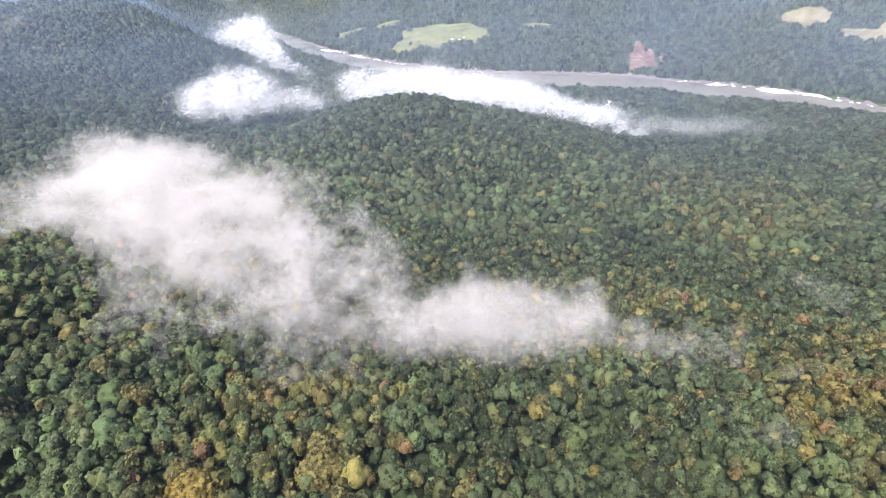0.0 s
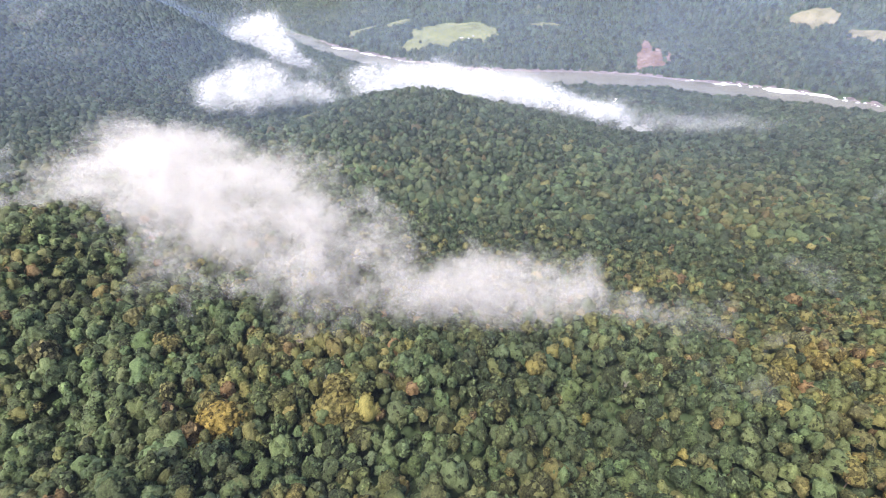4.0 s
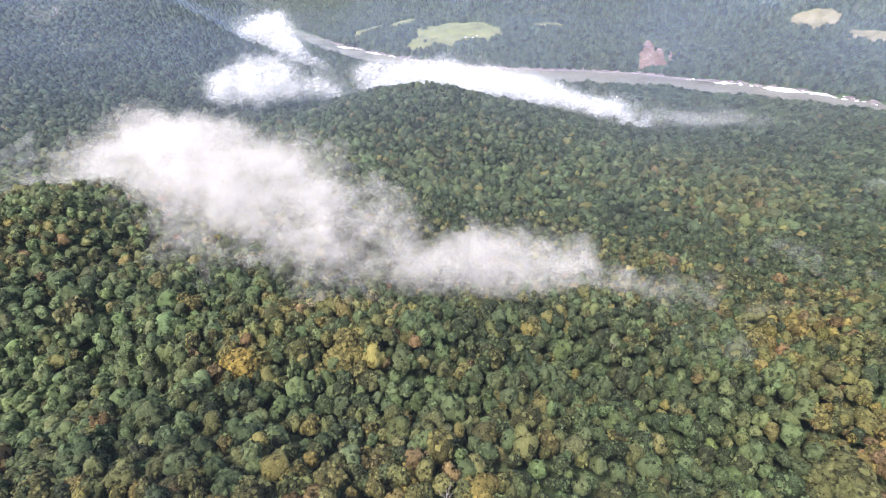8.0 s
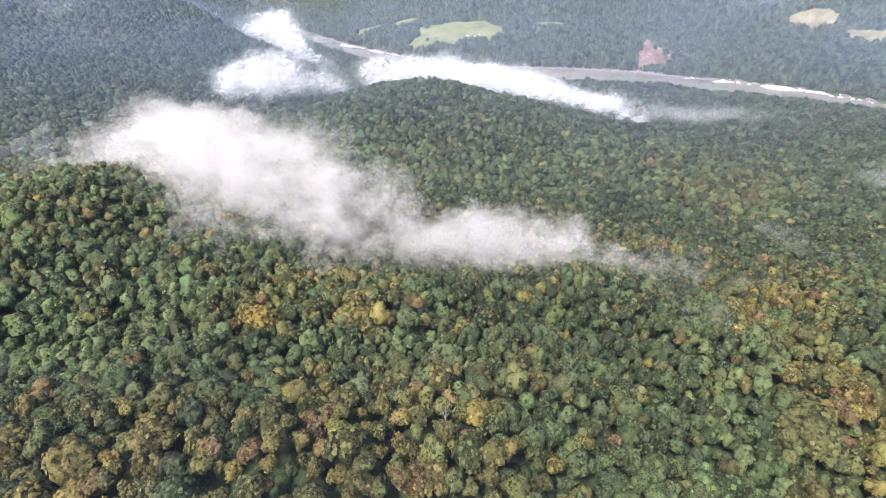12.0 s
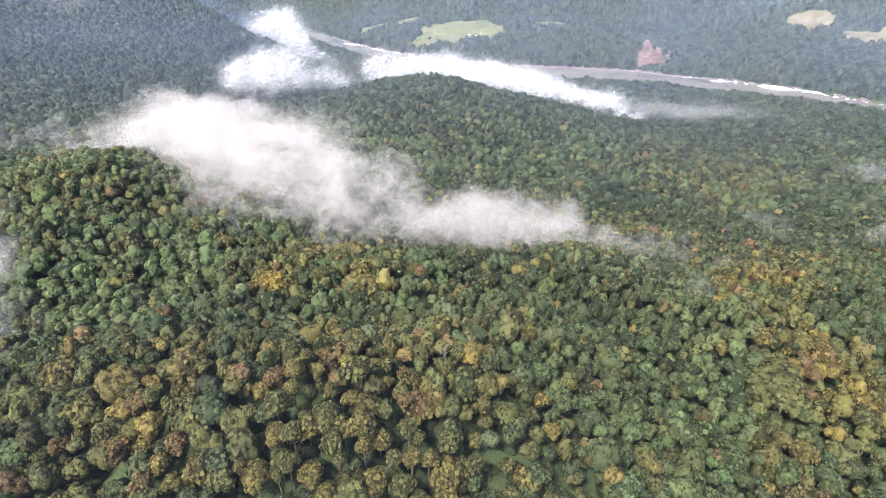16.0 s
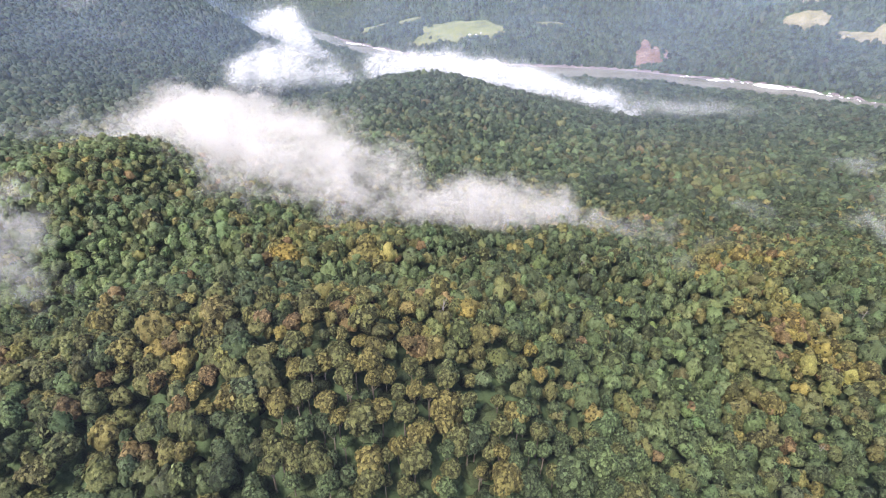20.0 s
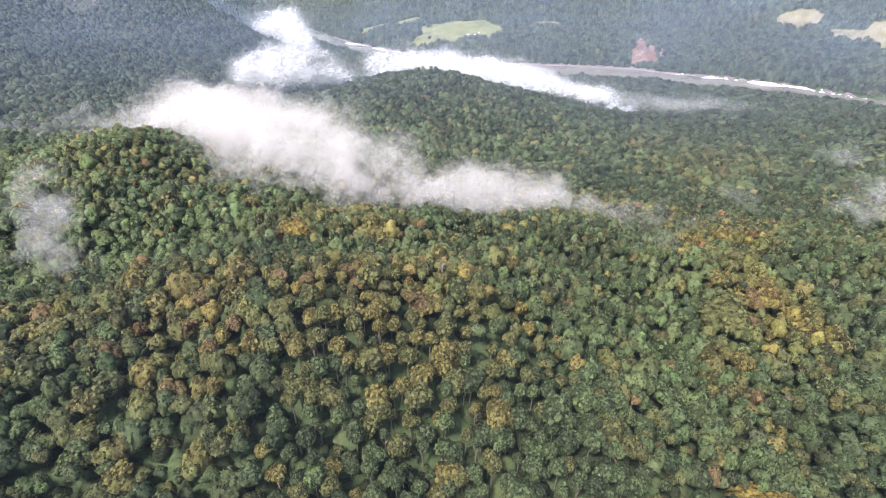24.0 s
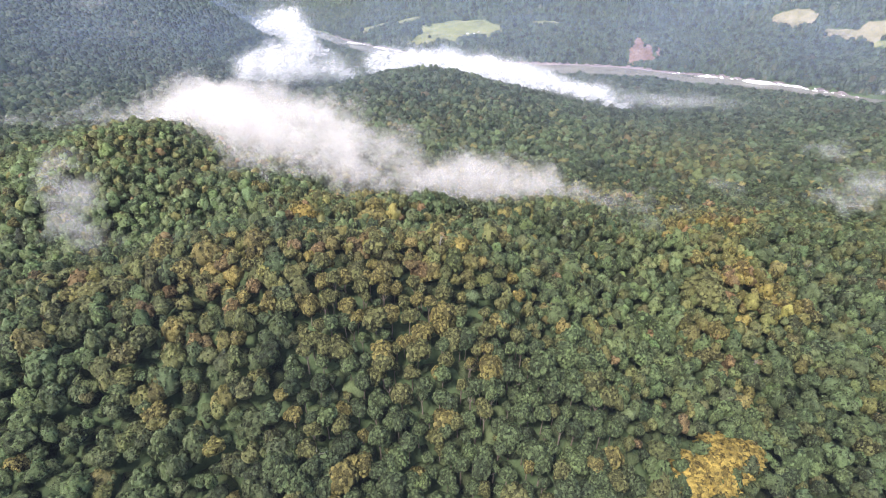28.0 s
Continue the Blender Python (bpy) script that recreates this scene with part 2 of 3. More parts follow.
def sway(x, y, size, seed=0.0):
    """Smooth rolling noise from a few crossed waves, about -1 to 1."""
    u, v = x / size + seed * 1.7, y / size - seed * 2.3
    return (np.sin(1.0 * u + 1.3 * np.sin(0.7 * v + seed)) + np.sin(1.27 * v + 1.1 * np.sin(0.9 * u + 2.0 * seed))
            + 0.5 * np.sin(2.1 * u + 1.7 * v + seed) + 0.5 * np.sin(2.3 * v - 1.9 * u + 3.0 * seed)) / 3.0


def step(a, b, v):
    s = np.clip((v - a) / (b - a), 0.0, 1.0)
    return s * s * (3.0 - 2.0 * s)


def beyond(x, y):
    """Metres past the river's far bank (minus: short of it), along the plan's y."""
    return y - np.interp(x, RIVER_X, RIVER_Y) - 8.0 * sway(x, y, 45.0, 3.0)


def ground(x, y):
    """Height of the forest floor above the river."""
    x, y = np.asarray(x, float), np.asarray(y, float)
    n = beyond(x, y)
    z = np.zeros(np.broadcast(x, y).shape)
    for cx, cy, s, h in HILLS_NEAR + SPURS + HILLS_FAR:
        z = z + h * np.exp(-((x - cx) ** 2 + (y - cy) ** 2) / (2.0 * s * s))
    z = z + 2.5 + 2.2 * sway(x, y, 38.0, 1.0) + 1.0 * sway(x, y, 17.0, 5.0) + 6.0 * sway(x, y, 62.0, 6.0) * step(380.0, 650.0, y)
    near = np.maximum(z, 5.0) * step(RIVER_WIDTH, RIVER_WIDTH + 130.0, -n) + 4.0 * step(RIVER_WIDTH, RIVER_WIDTH + 15.0, -n)
    far = (6.0 * step(0.0, 25.0, n) + 0.42 * np.clip(n - 15.0, 0.0, 95.0) + 0.15 * np.clip(n - 110.0, 0.0, 330.0) + 0.46 * np.maximum(n - 440.0, 0.0)
           + (9.0 * sway(x, y, 120.0, 2.0) + 22.0 * sway(x, y, 330.0, 4.0)) * step(30.0, 400.0, n))
    return np.where(n > 0, far, near) - 3.0 * step(0.0, 12.0, -n) * step(0.0, 12.0, n + RIVER_WIDTH)


# ---- mesh helpers ----
def mesh_from(name, verts, faces, mat, smooth=False, floats=None, colours=None):
    """A mesh from arrays: verts (n, 3), faces (m, 3 or 4)."""
    me = bpy.data.meshes.new(name)
    verts, faces = np.asarray(verts, np.float32), np.asarray(faces, np.int32)
    k = faces.shape[1]
    me.vertices.add(len(verts))
    me.vertices.foreach_set("co", verts.ravel())
    me.loops.add(faces.size)
    me.loops.foreach_set("vertex_index", faces.ravel())
    me.polygons.add(len(faces))
    me.polygons.foreach_set("loop_start", np.arange(0, faces.size, k, dtype=np.int32))
    me.polygons.foreach_set("use_smooth", np.full(len(faces), smooth))
    if floats is not None:
        me.attributes.new("mist_amount", "FLOAT", "POINT").data.foreach_set("value", np.asarray(floats, np.float32).ravel())
    if colours is not None:
        c = np.ones((len(verts), 4), np.float32)
        c[:, :3] = colours
        me.attributes.new("leaf_colour", "FLOAT_COLOR", "POINT").data.foreach_set("color", c.ravel())
    me.materials.append(mat)
    me.update(calc_edges=True)
    me.validate()
    return me


def part(name, me, parent, label=""):
    ob = new(name, me)
    ob.parent = parent
    return tagged(ob, label) if label else ob


def grid_faces(nx, ny):
    i, j = np.meshgrid(np.arange(nx - 1), np.arange(ny - 1), indexing="ij")
    a = (i * ny + j).ravel()
    return np.stack([a, a + ny, a + ny + 1, a + 1], 1)


def ico(level):
    bm = bmesh.new()
    bmesh.ops.create_icosphere(bm, subdivisions=level, radius=1.0)
    v = np.array([p.co[:] for p in bm.verts])
    f = np.array([[p.index for p in q.verts] for q in bm.faces])
    bm.free()
    return v, f


# ---- ground and water ----
def axis(stops):
    """Grid lines, close together where the plan says so: (start, end, step) in a row."""
    return np.concatenate([np.arange(a, b, s, dtype=float) for a, b, s in stops])


gx = axis([(-4600, -1600, 200), (-1600, -700, 30), (-700, 700, 12), (700, 1600, 30), (1600, 4801, 200)])
gy = axis([(-3000, -600, 200), (-600, -250, 35), (-250, 900, 12), (900, 2800, 20), (2800, 5600, 140)])
X, Y = np.meshgrid(gx, gy, indexing="ij")
tagged(new("ground", mesh_from("ground", np.stack([X, Y, ground(X, Y)], -1).reshape(-1, 3), grid_faces(len(gx), len(gy)), FLOOR, True)),
       "dark leaf-covered forest floor of rolling hills", "ground", kind="structure")

wx = axis([(-2600, -700, 60), (-700, 1400, 12), (1400, 2601, 60)])
wv = np.linspace(-RIVER_WIDTH - 30.0, 30.0, 22)
WX, WV = np.meshgrid(wx, wv, indexing="ij")
WY = np.interp(WX, RIVER_X, RIVER_Y) + WV
tagged(new("water", mesh_from("water", np.stack([WX, WY, np.zeros_like(WX)], -1).reshape(-1, 3), grid_faces(len(wx), len(wv)), WATER, True)),
       "broad silty grey-brown river between forested banks", "river", kind="structure")


# ---- clearings: patches laid on the slope beyond the river ----
CLEARINGS = []


def in_clearing(x, y):
    inside = np.zeros(np.broadcast(x, y).shape, bool)
    for cx, cy, rx, ry, turn in CLEARINGS:
        inside |= lobe(x, y, cx, cy, rx, ry, turn) < 1.0
    return inside


def lobe(x, y, cx, cy, rx, ry, turn):
    c, s = math.cos(radians(turn)), math.sin(radians(turn))
    u, v = ((x - cx) * c + (y - cy) * s) / rx, (-(x - cx) * s + (y - cy) * c) / ry
    return (np.abs(u) ** 3 + np.abs(v) ** 3) ** (1 / 3) + 0.26 * sway(x, y, 20.0, 7.0) + 0.12 * sway(x, y, 8.0, 2.0)


def clearing(name, cx, cy, rx, ry, turn, mat, label, category, lift=0.6, rough=0.0):
    CLEARINGS.append((cx, cy, rx, ry, turn))
    n = 46
    u = np.linspace(-1.25, 1.25, n)
    U, V = np.meshgrid(u * rx, u * ry, indexing="ij")
    c, s = math.cos(radians(turn)), math.sin(radians(turn))
    x, y = cx + U * c - V * s, cy + U * s + V * c
    keep = lobe(x, y, cx, cy, rx, ry, turn) < 1.04
    z = ground(x, y) + lift + rough * sway(x, y, 7.0, 4.0)
    f = grid_faces(n, n)
    f = f[keep.ravel()[f].all(1)]
    return tagged(new(name, mesh_from(name, np.stack([x, y, z], -1).reshape(-1, 3), f, mat, True)), label, category, kind="structure")


# ---- mist ----
LEAN_Y, LEAN_Z = 0.8, 0.6


def bank(name, label, blobs, layers, mat, cell, group=""):
    """A bank of mist: many thin leaning sheets of drops through its body. blobs: plan centre, radii, turn, base and height above the river, weight."""
    reach = [1.7 * max(b[2], b[3]) for b in blobs]
    x0, x1 = min(b[0] - r for b, r in zip(blobs, reach)), max(b[0] + r for b, r in zip(blobs, reach))
    corners = [(b[1] + i * r, b[5] + 0.5 * b[6] + j * 1.1 * b[6]) for b, r in zip(blobs, reach) for i in (-1, 1) for j in (-1, 1)]
    along, across = [y * LEAN_Y + z * LEAN_Z for y, z in corners], [-y * LEAN_Z + z * LEAN_Y for y, z in corners]
    xs, us = np.arange(x0, x1, cell), np.arange(min(along), max(along), cell)
    x, u = np.meshgrid(xs, us, indexing="ij")
    root = tagged(new(name), label, "mist", group, "stuff")
    for k in range(layers):
        h = min(across) + (max(across) - min(across)) * (k + 0.5) / layers
        h = h + 0.25 * (max(across) - min(across)) / layers * sway(x, u, cell * 5.0, 3.7 * k)
        y, z = u * LEAN_Y - h * LEAN_Z, u * LEAN_Z + h * LEAN_Y
        wx_ = x + cell * (2.6 * sway(x, y + z, cell * 6, 1.0) + 1.4 * sway(x, y - 2 * z, cell * 2.6, 4.0))
        wy_ = y + cell * (2.6 * sway(x, y + z, cell * 6, 6.0) + 1.4 * sway(x, y - 2 * z, cell * 2.6, 9.0))
        wz_ = z + cell * (1.0 * sway(x, y + z, cell * 5, 2.0) + 0.6 * sway(x + z, y, cell * 2.2, 5.0))
        dens = np.zeros_like(x)
        for cx, cy, rx, ry, turn, low, tall, weight in blobs:
            c, s = math.cos(radians(turn)), math.sin(radians(turn))
            a, b = ((wx_ - cx) * c + (wy_ - cy) * s) / rx, (-(wx_ - cx) * s + (wy_ - cy) * c) / ry
            e = (wz_ - low - 0.5 * tall) / (0.62 * tall)
            dens = 1 - (1 - dens) * (1 - weight * np.exp(-1.6 * (a * a + b * b + e * e)))
        amount = step(0.05, 0.85, dens) * step(2.0, 16.0, z - ground(x, y))
        f = grid_faces(len(xs), len(us))
        f = f[(amount.ravel()[f] > 0.01).any(1)]
        if not len(f):
            continue
        used = np.unique(f)
        to = np.full(x.size, -1)
        to[used] = np.arange(len(used))
        part("mist_sheet", mesh_from("mist_sheet", np.stack([x, y, z], -1).reshape(-1, 3)[used], to[f], mat, True, floats=amount.ravel()[used]), root)
    return root


# ---- trees ----
rng = np.random.default_rng(7)
GREENS = np.array([(0.051, 0.067, 0.031), (0.066, 0.086, 0.038), (0.082, 0.108, 0.045), (0.1, 0.132, 0.052), (0.121, 0.159, 0.058)])
# patches where the leaves turn: plan centre, radius
TURNING = [(-250, 200, 62), (202, 112, 32), (228, 196, 26), (-20, 22, 48), (-95, 8, 34), (-160, 5, 26), (-88, 168, 26), (-55, 195, 24), (-45, 128, 20), (-100, 118, 22), (187, 157, 28), (215, 205, 34), (182, 90, 28), (207, 72, 20), (155, 44, 20),
           (290, 250, 36), (110, 235, 55), (190, 330, 55), (300, 480, 65), (330, 640, 80), (430, 560, 70)]


# stands of fresh light green: plan centre, radius
FRESH = [(-290, 265, 60), (-335, 200, 60), (-220, 60, 60), (0, -62, 22), (300, 60, 45), (-260, 170, 70), (-180, 110, 50), (-330, 240, 50), (-150, -60, 40), (130, -10, 30)]

# stands of dark green: plan centre, radius
DULL = [(50, 150, 60), (70, 330, 130), (-40, 300, 80), (200, 420, 90)]


def crown_template(level, boughs, tufts, rim, size, seed, cut=-0.5, tall=1.0, core=0.9):
    """A unit crown (radius about 1, base near z 0): a dome of rounded boughs, covered with small cupped tufts of leaves."""
    g = np.random.default_rng(seed)
    bough = g.normal(size=(boughs, 3))
    bough[:, 2] = np.abs(bough[:, 2]) * 1.1 - 0.45
    bough /= np.linalg.norm(bough, axis=1)[:, None]
    wide = 0.62 * g.uniform(0.75, 1.25, boughs)

    def reach(d):
        angle = np.arccos(np.clip(d @ bough.T, -1, 1))
        return 0.62 + (0.4 * (wide / 0.62) * np.sqrt(np.clip(1 - (angle / wide) ** 2, 0, 1))).max(1)

    d, f = ico(level)
    v = d * (core * reach(d) * (1 + 0.05 * g.normal(size=len(d))))[:, None]
    f = f[d[f][:, :, 2].mean(1) > cut]
    if tufts:
        t = g.normal(size=(tufts * 3, 3))
        t[:, 2] = np.where(g.random(len(t)) < 0.75, np.abs(t[:, 2]), t[:, 2])
        t /= np.linalg.norm(t, axis=1)[:, None]
        t = t[t[:, 2] > -0.45][:tufts]
        n = len(t)
        p = t * (reach(t) * g.uniform(0.92, 1.05, n))[:, None]
        nrm = t + 0.3 * g.normal(size=(n, 3)) + (0, 0, 0.3)
        nrm /= np.linalg.norm(nrm, axis=1)[:, None]
        a = np.cross(nrm, g.normal(size=(n, 3)))
        a /= np.linalg.norm(a, axis=1)[:, None]
        b = np.cross(nrm, a)
        q = (size * g.uniform(0.6, 1.4, n))[:, None]
        cups = [p + nrm * q * 0.45]
        for k in range(rim):
            w = 2 * math.pi * k / rim
            cups.append(p + (a * math.cos(w) + b * math.sin(w)) * q * g.uniform(0.7, 1.25, (n, 1)) - nrm * q * g.uniform(0.0, 0.35, (n, 1)))
        cv = np.stack(cups, 1).reshape(-1, 3)
        cf = np.array([(0, 1 + k, 1 + (k + 1) % rim) for k in range(rim)])
        f = np.concatenate([f, (cf[None] + (np.arange(n) * (rim + 1))[:, None, None]).reshape(-1, 3) + len(v)])
        v = np.concatenate([v, cv])
    v = v * (1.0, 1.0, tall) + (0, 0, 0.5)
    used = np.unique(f)
    to = np.zeros(len(v), int)
    to[used] = np.arange(len(used))
    return v[used], to[f]


def scatter(x0, x1, y0, y1, space, seed):
    """Tree places on a jittered net."""
    g = np.random.default_rng(seed)
    xs, ys = np.arange(x0, x1, space), np.arange(y0, y1, space * 0.9)
    x, y = np.meshgrid(xs, ys, indexing="ij")
    x = x + (np.arange(len(ys)) % 2)[None, :] * space * 0.5
    x, y = x + g.uniform(-0.36, 0.36, x.shape) * space, y + g.uniform(-0.36, 0.36, x.shape) * space
    return x.ravel(), y.ravel()


def forested(x, y):
    n = beyond(x, y)
    return ((n > 10) | (n < -RIVER_WIDTH - 6)) & ~in_clearing(x, y)


OCHRE, OLIVE, GOLD, RUST = np.array((0.158, 0.137, 0.044)), np.array((0.115, 0.116, 0.042)), np.array((0.25, 0.185, 0.045)), np.array((0.155, 0.108, 0.048))


def leaf_colours(x, y, g):
    """Species by place: green stands that pass into patches turned olive and ochre, and a few odd trees."""
    n = len(x)
    warm = 0.07 + 0.18 * sway(x, y, 60.0, 8.0)
    for cx, cy, r in TURNING:
        warm = warm + (0.6 if r < 50 else 0.32) * np.exp(-((x - cx) ** 2 + (y - cy) ** 2) / (r * r))
    lush = step(-0.6, 0.8, sway(x, y, 80.0, 11.0))
    for cx, cy, r in FRESH:
        lush = lush + 0.9 * np.exp(-((x - cx) ** 2 + (y - cy) ** 2) / (r * r))
    for cx, cy, r in DULL:
        lush = lush - 0.9 * np.exp(-((x - cx) ** 2 + (y - cy) ** 2) / (r * r))
    i = np.clip(1.1 + 1.4 * lush + 0.6 * g.normal(size=n), 0, 4)
    green = np.stack([np.interp(i, np.arange(5), GREENS[:, k]) for k in range(3)], 1)
    w = np.clip(warm + 0.27 * g.normal(size=n), 0, 1.1)[:, None]
    odd = g.random(n) < 0.03
    w[odd] = g.uniform(0.3, 1.0, (odd.sum(), 1))
    c = green + (OLIVE - green) * step(0.15, 0.55, w)
    c = c + (OCHRE - c) * step(0.5, 0.9, w)
    c = c + (GOLD - c) * 0.4 * step(0.9, 1.1, w)
    rusty = (g.random(n) < 0.12) & (w[:, 0] > 0.6) | (g.random(n) < 0.005)
    c[rusty] = RUST
    # leaf colour passes to a darker, greyer green farther up the valley
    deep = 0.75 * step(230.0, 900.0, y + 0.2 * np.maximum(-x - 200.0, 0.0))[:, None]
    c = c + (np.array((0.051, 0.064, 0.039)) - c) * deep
    return np.clip(c * g.uniform(0.86, 1.15, (n, 1)) * (1 + 0.035 * g.normal(size=(n, 3))), 0.01, 0.5)


def stand(name, label, x, y, radius, height, templates, mat, seed, tint=None):
    """A stand of trees too many to count: crowns joined into one mesh."""
    g = np.random.default_rng(seed)
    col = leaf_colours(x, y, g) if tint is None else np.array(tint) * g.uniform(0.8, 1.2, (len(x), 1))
    r = radius * np.exp(0.28 * np.clip(g.normal(size=len(x)), -2, 2))
    z = ground(x, y) + height * g.uniform(0.62, 1.22, len(x)) + 0.3 * (r - radius) - 0.8 * r
    which, turn = g.integers(0, len(templates), len(x)), g.uniform(0, 2 * np.pi, len(x))
    vs, fs, cs, count = [], [], [], 0
    for k, (tv, tf) in enumerate(templates):
        s = np.nonzero(which == k)[0]
        c, sn = np.cos(turn[s])[:, None], np.sin(turn[s])[:, None]
        tall = g.uniform(0.85, 1.3, (len(s), 1))
        v = np.stack([(tv[:, 0] * c - tv[:, 1] * sn) * r[s][:, None] + x[s][:, None], (tv[:, 0] * sn + tv[:, 1] * c) * r[s][:, None] + y[s][:, None],
                      tv[:, 2] * r[s][:, None] * tall + z[s][:, None]], -1)
        fs.append((tf[None] + (np.arange(len(s)) * len(tv))[:, None, None] + count).reshape(-1, 3))
        vs.append(v.reshape(-1, 3))
        cs.append(np.repeat(col[s], len(tv), 0))
        count += len(s) * len(tv)
    return tagged(new(name, mesh_from(name, np.concatenate(vs), np.concatenate(fs), mat, True, colours=np.concatenate(cs))), label, "forest", kind="stuff")


def in_view(x, y, margin=95.0):
    """The fan of land that lies ahead of the flight line."""
    return np.abs(x) < 0.8 * (y + 177.0) + margin


def mound(seed, ring=5):
    """A crown seen from afar: a rounded, uneven mound of foliage."""
    g = np.random.default_rng(seed)
    v = [(0.1 * g.normal(), 0.1 * g.normal(), 1.55)]
    for r, z in ((0.72, 1.15), (1.0, -0.1)):
        for i in range(ring):
            a = 2 * math.pi * (i + g.uniform(-0.2, 0.2) + (0.5 if z < 0 else 0)) / ring
            q = r * g.uniform(0.85, 1.15)
            v.append((q * math.cos(a), q * math.sin(a), z * g.uniform(0.85, 1.15)))
    f = []
    for i in range(ring):
        j = (i + 1) % ring
        f += [(0, 1 + i, 1 + j), (1 + i, 1 + ring + i, 1 + j), (1 + j, 1 + ring + i, 1 + ring + j)]
    return np.array(v), np.array(f)


# ---- beyond the river: fields, landslip, shore ----
clearing("field", 5, 1858, 172, 128, -6, GRASS, "pale green mown field among forest beyond the river", "field")
clearing("field", -205, 2075, 52, 62, 0, GRASS, "small pale green field at the forest edge", "field")
clearing("field", 322, 1890, 58, 44, 0, GRASS, "narrow pale green clearing in the forest", "field")
clearing("field", -350, 2075, 60, 45, 0, GRASS, "half-overgrown green clearing in the forest", "field")
clearing("field", 1100, 1640, 62, 34, -32, STUBBLE, "dry yellowish terraced field on the far slope", "field")
clearing("field", 1130, 1730, 48, 24, -30, STUBBLE, "narrow dry field high on the far slope", "field")
clearing("field", 1180, 1512, 52, 22, -30, STUBBLE, "pale dry field on the far slope", "field")
clearing("field", 1245, 1480, 30, 40, -30, STUBBLE, "pale dry strip of field on the far slope", "field")
clearing("field", 1245, 1405, 34, 26, -35, GRASS, "light green field low on the far slope", "field")
for lx, ly, lw, ll in ((600, 1610, 17, 105), (572, 1570, 12, 60), (626, 1585, 12, 60), (646, 1560, 9, 40), (590, 1525, 40, 18)):
    clearing("landslip", lx, ly, lw, ll, -14, REDSOIL, "bare reddish earth landslip chute running down to the river", "landslip", 1.5, 2.0)
clearing("bare_bank", 375, 1130, 9, 40, -20, SAND, "small bare pale bank in the riverside forest", "bare ground", 1.0)


def hut(x, y, turn, long, wide, high):
    """A field hut: walls, a gabled metal roof with eaves, a doorway."""
    root = tagged(new("hut"), "small hut with a pale metal roof standing in a field", "hut", "huts in the field")
    root.matrix_world = pose(x, y, float(ground(x, y)) + 0.6, 0, 0, turn)
    a, b = long / 2, wide / 2
    v = [(-a, -b, -1), (a, -b, -1), (a, b, -1), (-a, b, -1), (-a, -b, high), (a, -b, high), (a, b, high), (-a, b, high), (-a, 0, high + 1.3), (a, 0, high + 1.3)]
    part("wall", mesh_from("wall", v + [(-a, 0, -1), (a, 0, -1)], [(0, 1, 5, 4), (2, 3, 7, 6), (3, 10, 8, 7), (10, 0, 4, 8), (1, 11, 9, 5), (11, 2, 6, 9)], WALLBOARD), root)
    for s in (-1, 1):
        q = [(-a - 0.5, s * (b + 0.6), high - 0.4), (a + 0.5, s * (b + 0.6), high - 0.4), (a + 0.5, 0, high + 1.5), (-a - 0.5, 0, high + 1.5)]
        r = q + [(i, j, k + 0.12) for i, j, k in q]
        part("roof_sheet", mesh_from("roof_sheet", r, [(0, 1, 2, 3), (4, 5, 6, 7), (0, 1, 5, 4), (1, 2, 6, 5), (2, 3, 7, 6), (3, 0, 4, 7)], ROOFMETAL), root)
    part("door", mesh_from("door", [(-0.6, -b - 0.05, -0.6), (0.6, -b - 0.05, -0.6), (0.6, -b - 0.05, 1.6), (-0.6, -b - 0.05, 1.6)], [(0, 1, 2, 3)], BARK), root)


hut(30, 1786, 12, 9.0, 6.0, 2.6)
hut(54, 1772, -8, 6.0, 4.5, 2.4)
hut(70, 1790, 30, 5.0, 4.0, 2.3)


def boulder_mesh(name, seed, mat):
    g = np.random.default_rng(seed)
    v, f = ico(2)
    v = v * (1 + 0.16 * sway(v[:, 0] * 3 + seed, v[:, 1] * 3 + v[:, 2] * 2, 1.0, seed))[:, None] * (1, 0.75, 0.5) + 0.03 * g.normal(size=v.shape)
    return mesh_from(name, v, f, mat, False)


BOULDERS = [boulder_mesh("boulder", k, PALEROCK if k % 3 else DARKROCK) for k in range(6)]
g = np.random.default_rng(21)
for k in range(150):
    if k < 85:
        x = g.uniform(640, 1010)
        off = g.uniform(-38, 4) if x > 720 else g.uniform(-12, 6)
    else:
        x, off = g.uniform(-520, -120), g.uniform(-16, 6)
    y = float(np.interp(x, RIVER_X, RIVER_Y)) + off
    s = g.uniform(2.0, 6.5)
    ob = new("boulder", BOULDERS[k % 6])
    ob.matrix_world = pose(x, y, float(max(ground(x, y), -1.0)) + 0.15 * s, 0, 0, g.uniform(0, 360)) @ Matrix.Scale(s, 4)
    tagged(ob, "weathered pale boulder at the river's edge" if k % 6 % 3 else "dark wet boulder at the river's edge", "boulder", "boulders along the shore")


def sandbar(cx, cy, rx, ry, turn, high):
    n = 40
    u = np.linspace(-1.2, 1.2, n)
    U, V = np.meshgrid(u, u, indexing="ij")
    c, s = math.cos(radians(turn)), math.sin(radians(turn))
    x, y = cx + U * rx * c - V * ry * s, cy + U * rx * s + V * ry * c
    d = np.hypot(U, V) + 0.22 * sway(x, y, 9.0, 3.0)
    z = high * (1.0 - d ** 2) + 0.35 * sway(x, y, 4.0, 1.0)
    tagged(new("sandbar", mesh_from("sandbar", np.stack([x, y, np.maximum(z, -2.0)], -1).reshape(-1, 3), grid_faces(n, n), SAND, True)), "bright white sand and rock bar at the river's edge", "sandbar", kind="structure")


